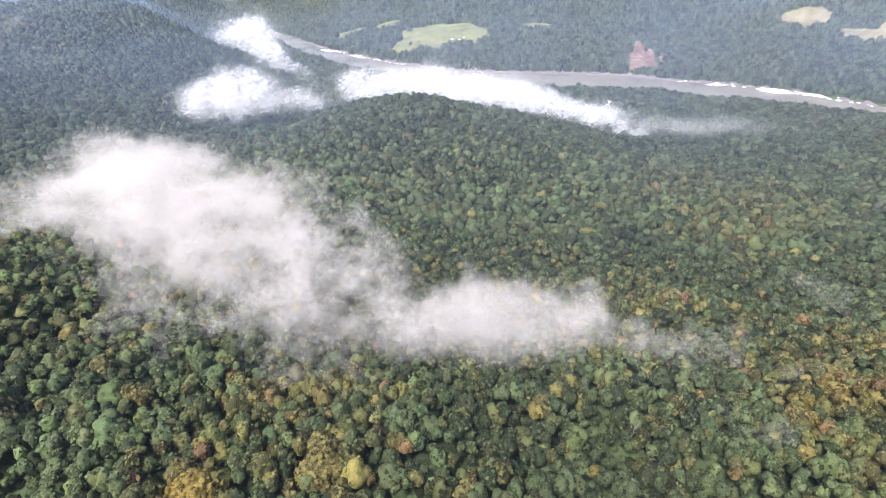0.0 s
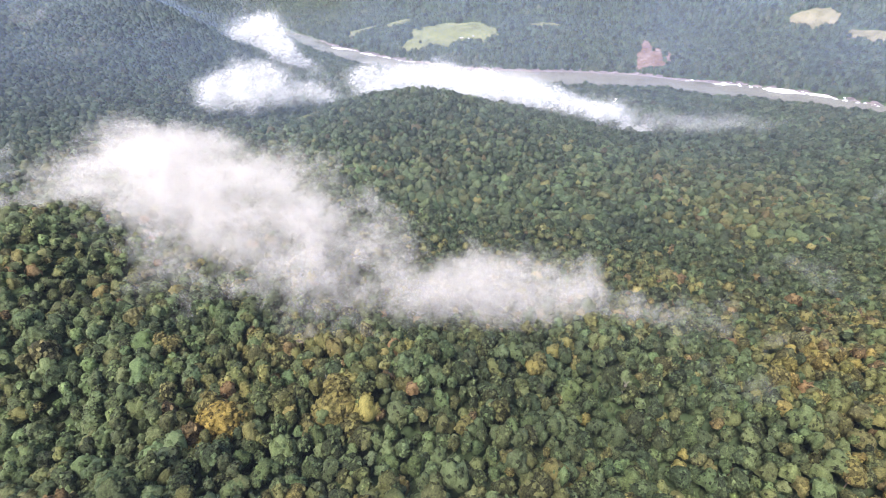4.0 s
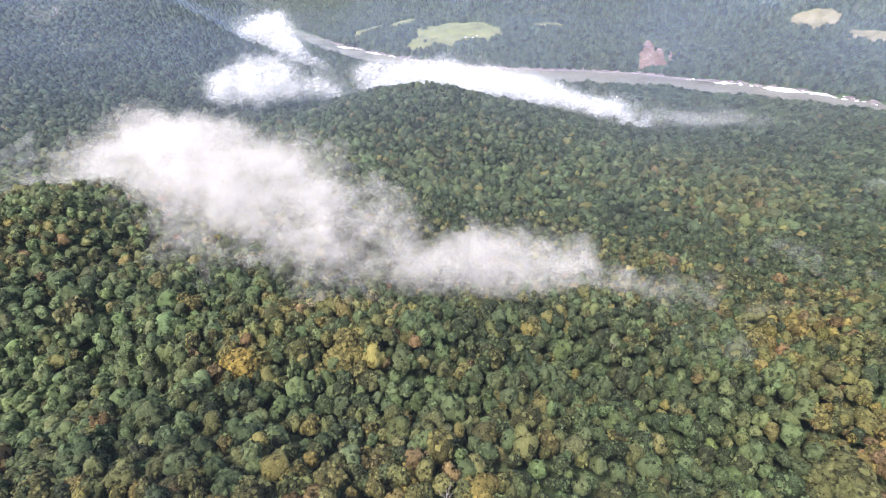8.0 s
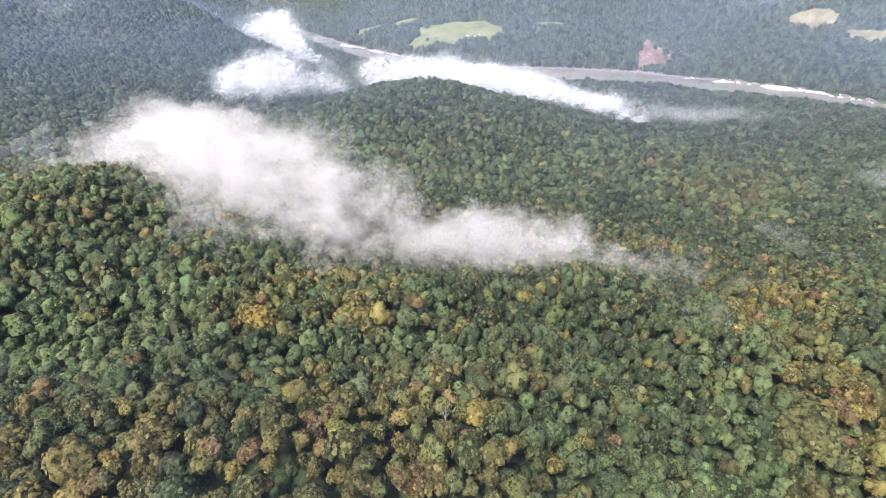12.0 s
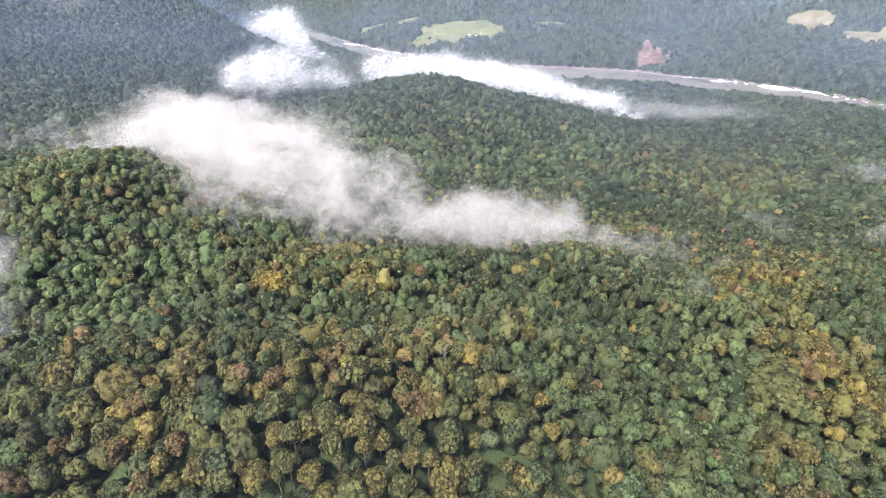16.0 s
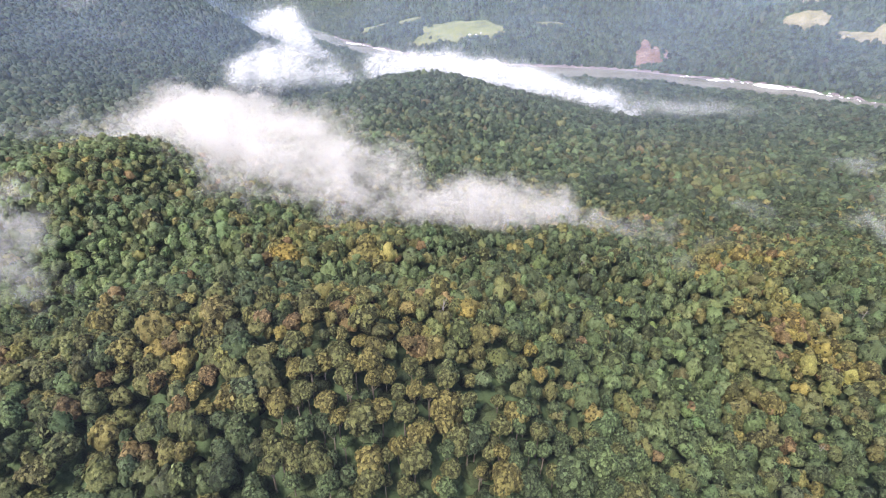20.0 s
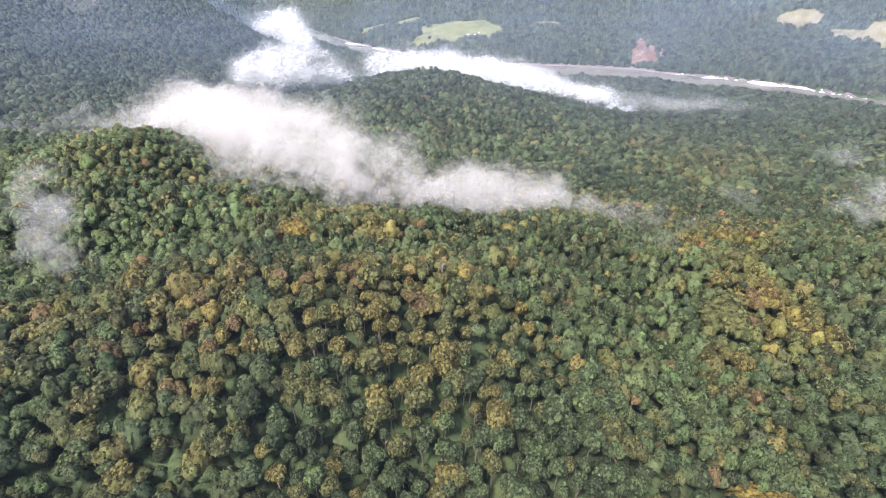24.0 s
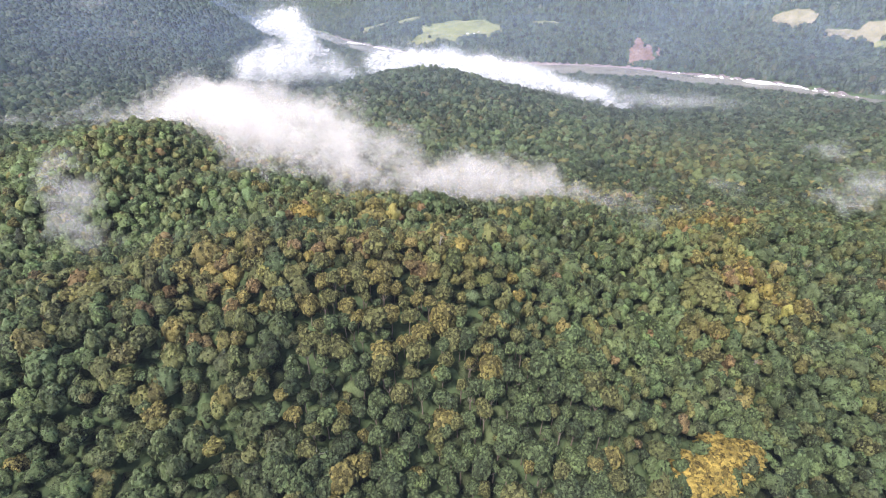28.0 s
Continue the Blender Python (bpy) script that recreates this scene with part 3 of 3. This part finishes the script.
sandbar(856, 1306, 46, 28, -38, 5.0)
sandbar(925, 1262, 30, 14, -48, 3.0)
sandbar(745, 1385, 30, 7, -12, 2.5)
sandbar(-440, 1990, 45, 10, -48, 3.0)
sandbar(-300, 1850, 50, 8, -46, 3.0)

# a reddish band of bare rock along the far waterline
bx = np.arange(-560, 1010, 6.0)
bv = np.array([-9.0, -3.0, 6.0, 17.0])
BX, BV = np.meshgrid(bx, bv, indexing="ij")
BY = np.interp(BX, RIVER_X, RIVER_Y) + 8.0 * sway(BX, np.interp(BX, RIVER_X, RIVER_Y), 45.0, 3.0) + BV
BZ = np.array([-0.6, 1.6, 3.2, 3.0])[None, :] + 1.1 * sway(BX, BV * 3, 5.0, 2.0)
tagged(new("rocky_shore", mesh_from("rocky_shore", np.stack([BX, BY, np.maximum(BZ, ground(BX, BY) + 0.3)], -1).reshape(-1, 3), grid_faces(len(bx), len(bv)), DARKROCK, False)),
       "band of reddish bare rock along the waterline", "shore", kind="structure")

# ---- forest ----
CLOSE = [crown_template(3, 9, 260, 5, 0.125, 100 + k, tall=1.0 + 0.15 * (k % 3), core=0.93) for k in range(6)]
MID = [crown_template(3, 8, 120, 4, 0.145, 200 + k, tall=1.0 + 0.15 * (k % 4), core=0.94) for k in range(8)]
SLOPE = [crown_template(3, 7, 44, 4, 0.18, 240 + k, -0.3, tall=1.0 + 0.15 * (k % 4), core=0.95) for k in range(8)]
SADDLE = [crown_template(2, 6, 36, 4, 0.22, 300 + k, -0.25, core=0.97) for k in range(8)]
BACK = [crown_template(2, 5, 0, 3, 0.42, 340 + k, -0.25, 1.1, 1.1) for k in range(10)]
DISTANT = [mound(400 + k, 5) for k in range(6)]
REMOTE = [mound(450 + k, 4) for k in range(6)]

SINGLE_X, SINGLE_Y = (-52.0, 76.0), (-75.0, 6.0)


def single(x, y):
    return (x > SINGLE_X[0]) & (x < SINGLE_X[1]) & (y > SINGLE_Y[0]) & (y < SINGLE_Y[1])


# great crowns that stand over the rest: plan place, radius
GIANTS = [(118, -41, 6.6), (107, -47, 5.0), (130, -33, 5.6), (164, 80, 8.0), (-93, 110, 5.5), (-46, 128, 5.5)]


def clear_of_giants(x, y):
    ok = np.ones(len(x), bool)
    for cx, cy, r in GIANTS:
        ok &= np.hypot(x - cx, y - cy) > r * 0.9
    return ok


x, y = scatter(-520, 520, -105, 45, 6.1, 1)
k = in_view(x, y) & forested(x, y) & ~single(x, y) & clear_of_giants(x, y)
stand("forest_near", "dense mixed olive green and ochre broadleaf forest canopy", x[k], y[k], 3.5, 11.5, MID, LEAF_MID, 31)
x, y = scatter(-520, 520, 45, 200, 6.2, 11)
k = in_view(x, y) & forested(x, y) & clear_of_giants(x, y)
stand("forest_slope", "dense green and ochre broadleaf forest on the near hills", x[k], y[k], 3.6, 11.5, SLOPE, LEAF_SLOPE, 38)
x, y = scatter(-700, 700, 200, 430, 6.4, 12)
k = in_view(x, y) & forested(x, y)
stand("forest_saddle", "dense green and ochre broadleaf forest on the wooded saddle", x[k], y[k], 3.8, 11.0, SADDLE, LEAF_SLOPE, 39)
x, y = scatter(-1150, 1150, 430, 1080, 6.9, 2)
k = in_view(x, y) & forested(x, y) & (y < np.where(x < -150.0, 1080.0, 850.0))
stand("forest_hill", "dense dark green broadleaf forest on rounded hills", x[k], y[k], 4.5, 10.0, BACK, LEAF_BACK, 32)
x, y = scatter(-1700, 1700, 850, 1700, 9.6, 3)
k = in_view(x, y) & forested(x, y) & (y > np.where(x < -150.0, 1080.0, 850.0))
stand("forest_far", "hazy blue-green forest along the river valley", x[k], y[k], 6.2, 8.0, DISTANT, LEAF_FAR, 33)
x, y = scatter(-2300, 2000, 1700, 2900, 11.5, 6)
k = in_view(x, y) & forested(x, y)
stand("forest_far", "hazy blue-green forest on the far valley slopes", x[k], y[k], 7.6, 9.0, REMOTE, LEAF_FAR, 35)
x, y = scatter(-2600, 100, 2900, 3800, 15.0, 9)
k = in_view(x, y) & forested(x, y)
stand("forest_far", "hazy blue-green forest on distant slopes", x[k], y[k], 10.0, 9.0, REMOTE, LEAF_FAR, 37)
x, y = scatter(-1300, 1300, -700, 1000, 20.0, 8)
k = ~in_view(x, y, 88.0) & forested(x, y)
stand("forest_beside", "green forest canopy on the hills to the sides", x[k], y[k], 13.0, 10.0, DISTANT, LEAF_MID, 36)

SHRUB = [crown_template(2, 4, 0, 3, 0.3, 500 + k, -0.1) for k in range(4)]
x, y = scatter(-420, 420, -105, 250, 7.0, 4)
k = in_view(x, y) & forested(x, y)
stand("undergrowth", "leafy green undergrowth between the trees", x[k], y[k], 4.2, 1.6, SHRUB, LEAF_MID, 34, (0.07, 0.09, 0.038))


def trunk_mesh(seed):
    """A tapered, slightly leaning trunk with forking limbs, one unit tall."""
    g = np.random.default_rng(seed)
    bm = bmesh.new()

    def limb(p, q, r0, r1):
        ring = []
        for at, r in ((p, r0), ((p + q) * 0.5 + Vector(g.normal(0, 0.012, 3)), (r0 + r1) * 0.5), (q, r1)):
            ring.append([bm.verts.new(at + Vector((r * math.cos(i * math.pi / 3), r * math.sin(i * math.pi / 3), 0))) for i in range(6)])
        for a, b in zip(ring, ring[1:]):
            for i in range(6):
                bm.faces.new((a[i], a[(i + 1) % 6], b[(i + 1) % 6], b[i]))

    fork = Vector((g.uniform(-0.03, 0.03), g.uniform(-0.03, 0.03), 0.68))
    limb(Vector((0, 0, -0.08)), fork, 0.026, 0.017)
    for i in range(5):
        a = i * 1.257 + g.uniform(-0.3, 0.3)
        limb(fork * g.uniform(0.8, 1.0), Vector((0.15 * math.cos(a), 0.15 * math.sin(a), g.uniform(0.84, 0.97))), 0.012, 0.004)
    me = bpy.data.meshes.new("trunk")
    bm.to_mesh(me)
    bm.free()
    me.materials.append(BARK)
    return me


TRUNKS = [trunk_mesh(k) for k in range(6)]
KINDS = [("dark green", GREENS[0]), ("deep green", GREENS[1]), ("green", GREENS[2]), ("fresh green", GREENS[3]), ("bright green", GREENS[4]),
         ("ochre yellow", OCHRE), ("olive", OLIVE), ("golden yellow", GOLD), ("bright yellow", GOLD * 1.05)]
CROWNS = [[mesh_from("crown", v, f, LEAF_NEAR, True, colours=np.tile(c, (len(v), 1))) for v, f in CLOSE] for _, c in KINDS]


def forest_tree(x, y, radius, tall, kind, shape, turn):
    z = float(ground(x, y))
    root = tagged(new("tree"), "broadleaf forest tree with a dense %s crown" % KINDS[kind][0], "tree", "trees of the near slope")
    root.matrix_world = pose(x, y, z, 0, 0, turn)
    t = part("trunk", TRUNKS[shape], root)
    t.matrix_basis = Matrix.Diagonal((tall, tall, tall, 1))
    c = part("crown", CROWNS[kind][shape], root)
    c.matrix_basis = pose(0, 0, tall - 0.75 * radius) @ Matrix.Diagonal((radius, radius, radius * 1.08, 1))
    return root


g = np.random.default_rng(77)
x, y = scatter(SINGLE_X[0], SINGLE_X[1], SINGLE_Y[0], SINGLE_Y[1], 6.1, 5)
k = single(x, y)
x, y = x[k], y[k]
c = leaf_colours(x, y, g)
everything = np.array([q for _, q in KINDS])
for px_, py_, pc in zip(x, y, c):
    kind = int(np.argmin(((np.log(everything) - np.log(pc)) ** 2).sum(1)))
    forest_tree(float(px_), float(py_), 3.6 * math.exp(0.26 * g.normal()), 11.5 * g.uniform(0.75, 1.3), kind, int(g.integers(6)), g.uniform(0, 360))
for k, ((tx, ty, tr), tk) in enumerate(zip(GIANTS, (8, 8, 7, 6, 7, 5))):
    tree = forest_tree(tx, ty, tr, 1.1 * tr + 7.0, tk, k, tx * 7)
    v, f = crown_template(4, 10, 800, 5, 0.075, 150 + k, tall=0.9, core=0.93)
    tree.children[1].data = mesh_from("crown", v, f, LEAF_NEAR, True, colours=np.tile(KINDS[tk][1], (len(v), 1)))


def snag(x, y, tall, seed):
    """A dead tree: a bleached trunk with bare forking branches."""
    g = np.random.default_rng(seed)
    root = tagged(new("dead_tree"), "bare bleached dead tree standing among the crowns", "dead tree", "dead trees")
    root.matrix_world = pose(x, y, float(ground(x, y)), g.uniform(-5, 5), g.uniform(-5, 5), g.uniform(0, 360))

    def bough(name, p, q, r0, r1):
        bm = bmesh.new()
        rings = []
        for i in range(5):
            f = i / 4
            c = p.lerp(q, f) + Vector(g.normal(0, 0.12, 3)) * (0 < i < 4)
            r = r0 + (r1 - r0) * f
            rings.append([bm.verts.new(c + Vector((r * math.cos(a), r * math.sin(a), 0))) for a in np.arange(6) * math.pi / 3])
        for a, b in zip(rings, rings[1:]):
            for i in range(6):
                bm.faces.new((a[i], a[(i + 1) % 6], b[(i + 1) % 6], b[i]))
        me = bpy.data.meshes.new(name)
        bm.to_mesh(me)
        bm.free()
        me.materials.append(DEADWOOD)
        return part(name, me, root)

    bough("trunk", Vector((0, 0, -1)), Vector((0, 0, tall)), 0.34, 0.09)
    for i in range(9):
        h = tall * g.uniform(0.5, 0.95)
        a, l = g.uniform(0, 6.28), g.uniform(1.8, 4.2)
        bough("branch", Vector((0, 0, h)), Vector((l * math.cos(a), l * math.sin(a), h + l * g.uniform(0.5, 1.0))), 0.14, 0.04)


for k, (sx, sy) in enumerate(((24, -53), (2, 33), (165, 23), (164, 87), (-52, 134), (70, -20), (-40, -60), (90, 160), (-140, 60), (250, 120))):
    snag(sx, sy, 15.0 + (k * 7) % 4, 900 + k)

for k, (tx, ty) in enumerate(((182, 92), (207, 75), (155, 44), (215, 153), (187, 157), (214, 210), (-88, 165), (-136, 158), (-97, 117), (-70, 122), (168, 108), (174, 170), (-104, 182), (192, 62), (-128, 20), (-110, 2))):
    forest_tree(tx, ty, 4.8 + (k * 5 % 4) * 0.4, 12.5 + k % 3, (5, 6, 5, 5)[k % 4], k % 6, 50 * k)

# ---- mist banks: centre, radii, turn, base, height, weight ----
bank("mist_bank", "torn white bank of mist drifting over the wooded saddle", [
    (-345, 510, 60, 60, 0, 88, 40, 0.9), (-300, 450, 75, 70, -30, 96, 40, 0.95), (-290, 370, 60, 55, -30, 104, 30, 0.85), (-235, 400, 85, 75, -30, 100, 40, 0.98), (-175, 360, 75, 75, -30, 98, 36, 0.98),
    (-130, 305, 62, 60, -30, 92, 40, 0.98), (-98, 284, 60, 50, -30, 88, 40, 0.98), (-82, 246, 56, 46, 0, 86, 38, 1.0), (-30, 238, 54, 40, 0, 84, 38, 1.0), (22, 238, 54, 38, 0, 80, 36, 1.0),
    (62, 240, 50, 33, -10, 78, 32, 0.97), (98, 240, 50, 30, -10, 78, 26, 0.85), (138, 236, 52, 26, -15, 78, 22, 0.65), (-185, 278, 80, 55, -20, 94, 36, 0.92), (-130, 240, 62, 44, 0, 90, 34, 0.88), (-245, 325, 60, 50, 0, 104, 32, 0.9), (-300, 312, 42, 42, 0, 114, 26, 0.8), (-125, 400, 60, 60, 0, 70, 26, 0.5)], 34, MIST, 4.5)
VALLEY_FOG = [
    (-190, 1010, 60, 70, 0, 40, 60, 0.8), (-110, 990, 80, 80, 0, 40, 72, 1.0), (-20, 1000, 85, 80, 0, 40, 78, 1.0), (60, 990, 80, 80, 0, 34, 58, 1.0), (140, 970, 85, 75, -30, 28, 54, 1.0), (220, 940, 80, 70, -40, 20, 48, 1.0),
    (285, 900, 70, 60, -45, 15, 38, 1.0), (335, 855, 50, 45, -45, 12, 22, 0.9), (365, 820, 35, 30, -45, 10, 14, 0.6), (0, 1120, 120, 90, 0, 15, 70, 1.0), (110, 1100, 120, 90, -20, 15, 55, 1.0), (210, 1060, 110, 80, -40, 15, 45, 1.0), (290, 990, 80, 60, -45, 12, 32, 0.9)]
PLUME = [
    (-640, 1640, 70, 90, 0, 60, 70, 1.0), (-590, 1600, 75, 90, 0, 50, 110, 1.0), (-540, 1540, 75, 90, 0, 40, 110, 1.0), (-490, 1480, 65, 80, 0, 30, 85, 1.0), (-440, 1430, 60, 70, 0, 25, 60, 0.95), (-395, 1380, 50, 60, 0, 25, 40, 0.7), (-360, 1330, 45, 55, 0, 22, 28, 0.55)]
PUFF = [
    (-395, 820, 42, 55, 0, 62, 55, 1.0), (-350, 825, 55, 60, 0, 58, 70, 1.0), (-310, 835, 50, 55, 0, 70, 75, 0.95), (-265, 840, 50, 45, 0, 62, 60, 0.65), (-225, 850, 50, 40, 0, 60, 40, 0.5), (-200, 870, 45, 40, 0, 52, 30, 0.45)]


bank("river_fog", "thick white fog lying in the river valley", VALLEY_FOG, 26, FOG, 8.0)
bank("river_fog", "white fog plume rising behind the wooded spur", PLUME, 20, FOG, 9.0)
bank("mist_bank", "white puff of mist caught on the wooded spur", PUFF, 20, FOG, 6.0)
bank("mist_wisp", "thin grey wisp of mist over the valley forest", [(370, 835, 85, 50, -10, 30, 30, 1.0), (450, 850, 85, 50, 0, 30, 26, 1.0), (520, 850, 60, 35, 0, 30, 22, 0.9)], 10, MIST_THIN, 7.0, "thin wisps")
for cx, cy, rx, ry, turn, low, tall, w in ((-762, 945, 24, 55, 0, 162, 52, 1.0), (-700, 920, 45, 35, 0, 125, 24, 0.65), (-490, 470, 40, 18, 25, 84, 26, 0.95), (-440, 436, 42, 16, 20, 82, 24, 0.95), (-540, 425, 50, 30, 0, 76, 24, 0.8),
                                           (500, 395, 60, 45, 20, 40, 28, 0.85), (520, 500, 60, 40, 20, 38, 28, 0.7), (285, 300, 42, 36, 0, 64, 26, 0.85), (410, 300, 60, 38, 10, 56, 28, 1.0), (145, 150, 24, 18, 0, 96, 14, 0.55), (205, 198, 32, 20, 0, 88, 14, 0.55), (1040, 1080, 60, 25, 0, 10, 16, 1.0)):
    bank("mist_wisp", "thin grey wisp of mist over the forest", [(cx, cy, rx, ry, turn, low, tall, w)], 7, MIST_THIN, max(3.0, rx / 9), "thin wisps")
bank("mist_wisp", "thin streak of mist rising off the near slope", [(-280, 150, 19, 32, 45, 124, 22, 0.8), (-258, 126, 19, 34, 45, 120, 20, 0.95), (-234, 100, 18, 34, 45, 116, 18, 1.0), (-210, 74, 17, 32, 45, 112, 16, 1.0), (-186, 50, 15, 28, 45, 110, 13, 0.85)], 12, MIST_THIN, 2.6, "thin wisps")
for cx, cy, rx, ry, w in ((-200, 2310, 85, 45, 1.0), (85, 2150, 60, 35, 0.95), (310, 2090, 50, 30, 0.8)):
    bank("cloud_scrap", "small scrap of low cloud against the far slope", [(cx, cy, rx, ry, 0, 160, 26, w)], 7, FOG, 8.0, "scraps of low cloud")


# ---- haze: added tinted sheets that veil the whole valley, more opaque with distance ----
hx, hy = axis([(-2600, -800, 120), (-800, 800, 40), (800, 2601, 120)]), axis([(-120, 1000, 40), (1000, 4400, 80)])
HX, HY = np.meshgrid(hx, hy, indexing="ij")
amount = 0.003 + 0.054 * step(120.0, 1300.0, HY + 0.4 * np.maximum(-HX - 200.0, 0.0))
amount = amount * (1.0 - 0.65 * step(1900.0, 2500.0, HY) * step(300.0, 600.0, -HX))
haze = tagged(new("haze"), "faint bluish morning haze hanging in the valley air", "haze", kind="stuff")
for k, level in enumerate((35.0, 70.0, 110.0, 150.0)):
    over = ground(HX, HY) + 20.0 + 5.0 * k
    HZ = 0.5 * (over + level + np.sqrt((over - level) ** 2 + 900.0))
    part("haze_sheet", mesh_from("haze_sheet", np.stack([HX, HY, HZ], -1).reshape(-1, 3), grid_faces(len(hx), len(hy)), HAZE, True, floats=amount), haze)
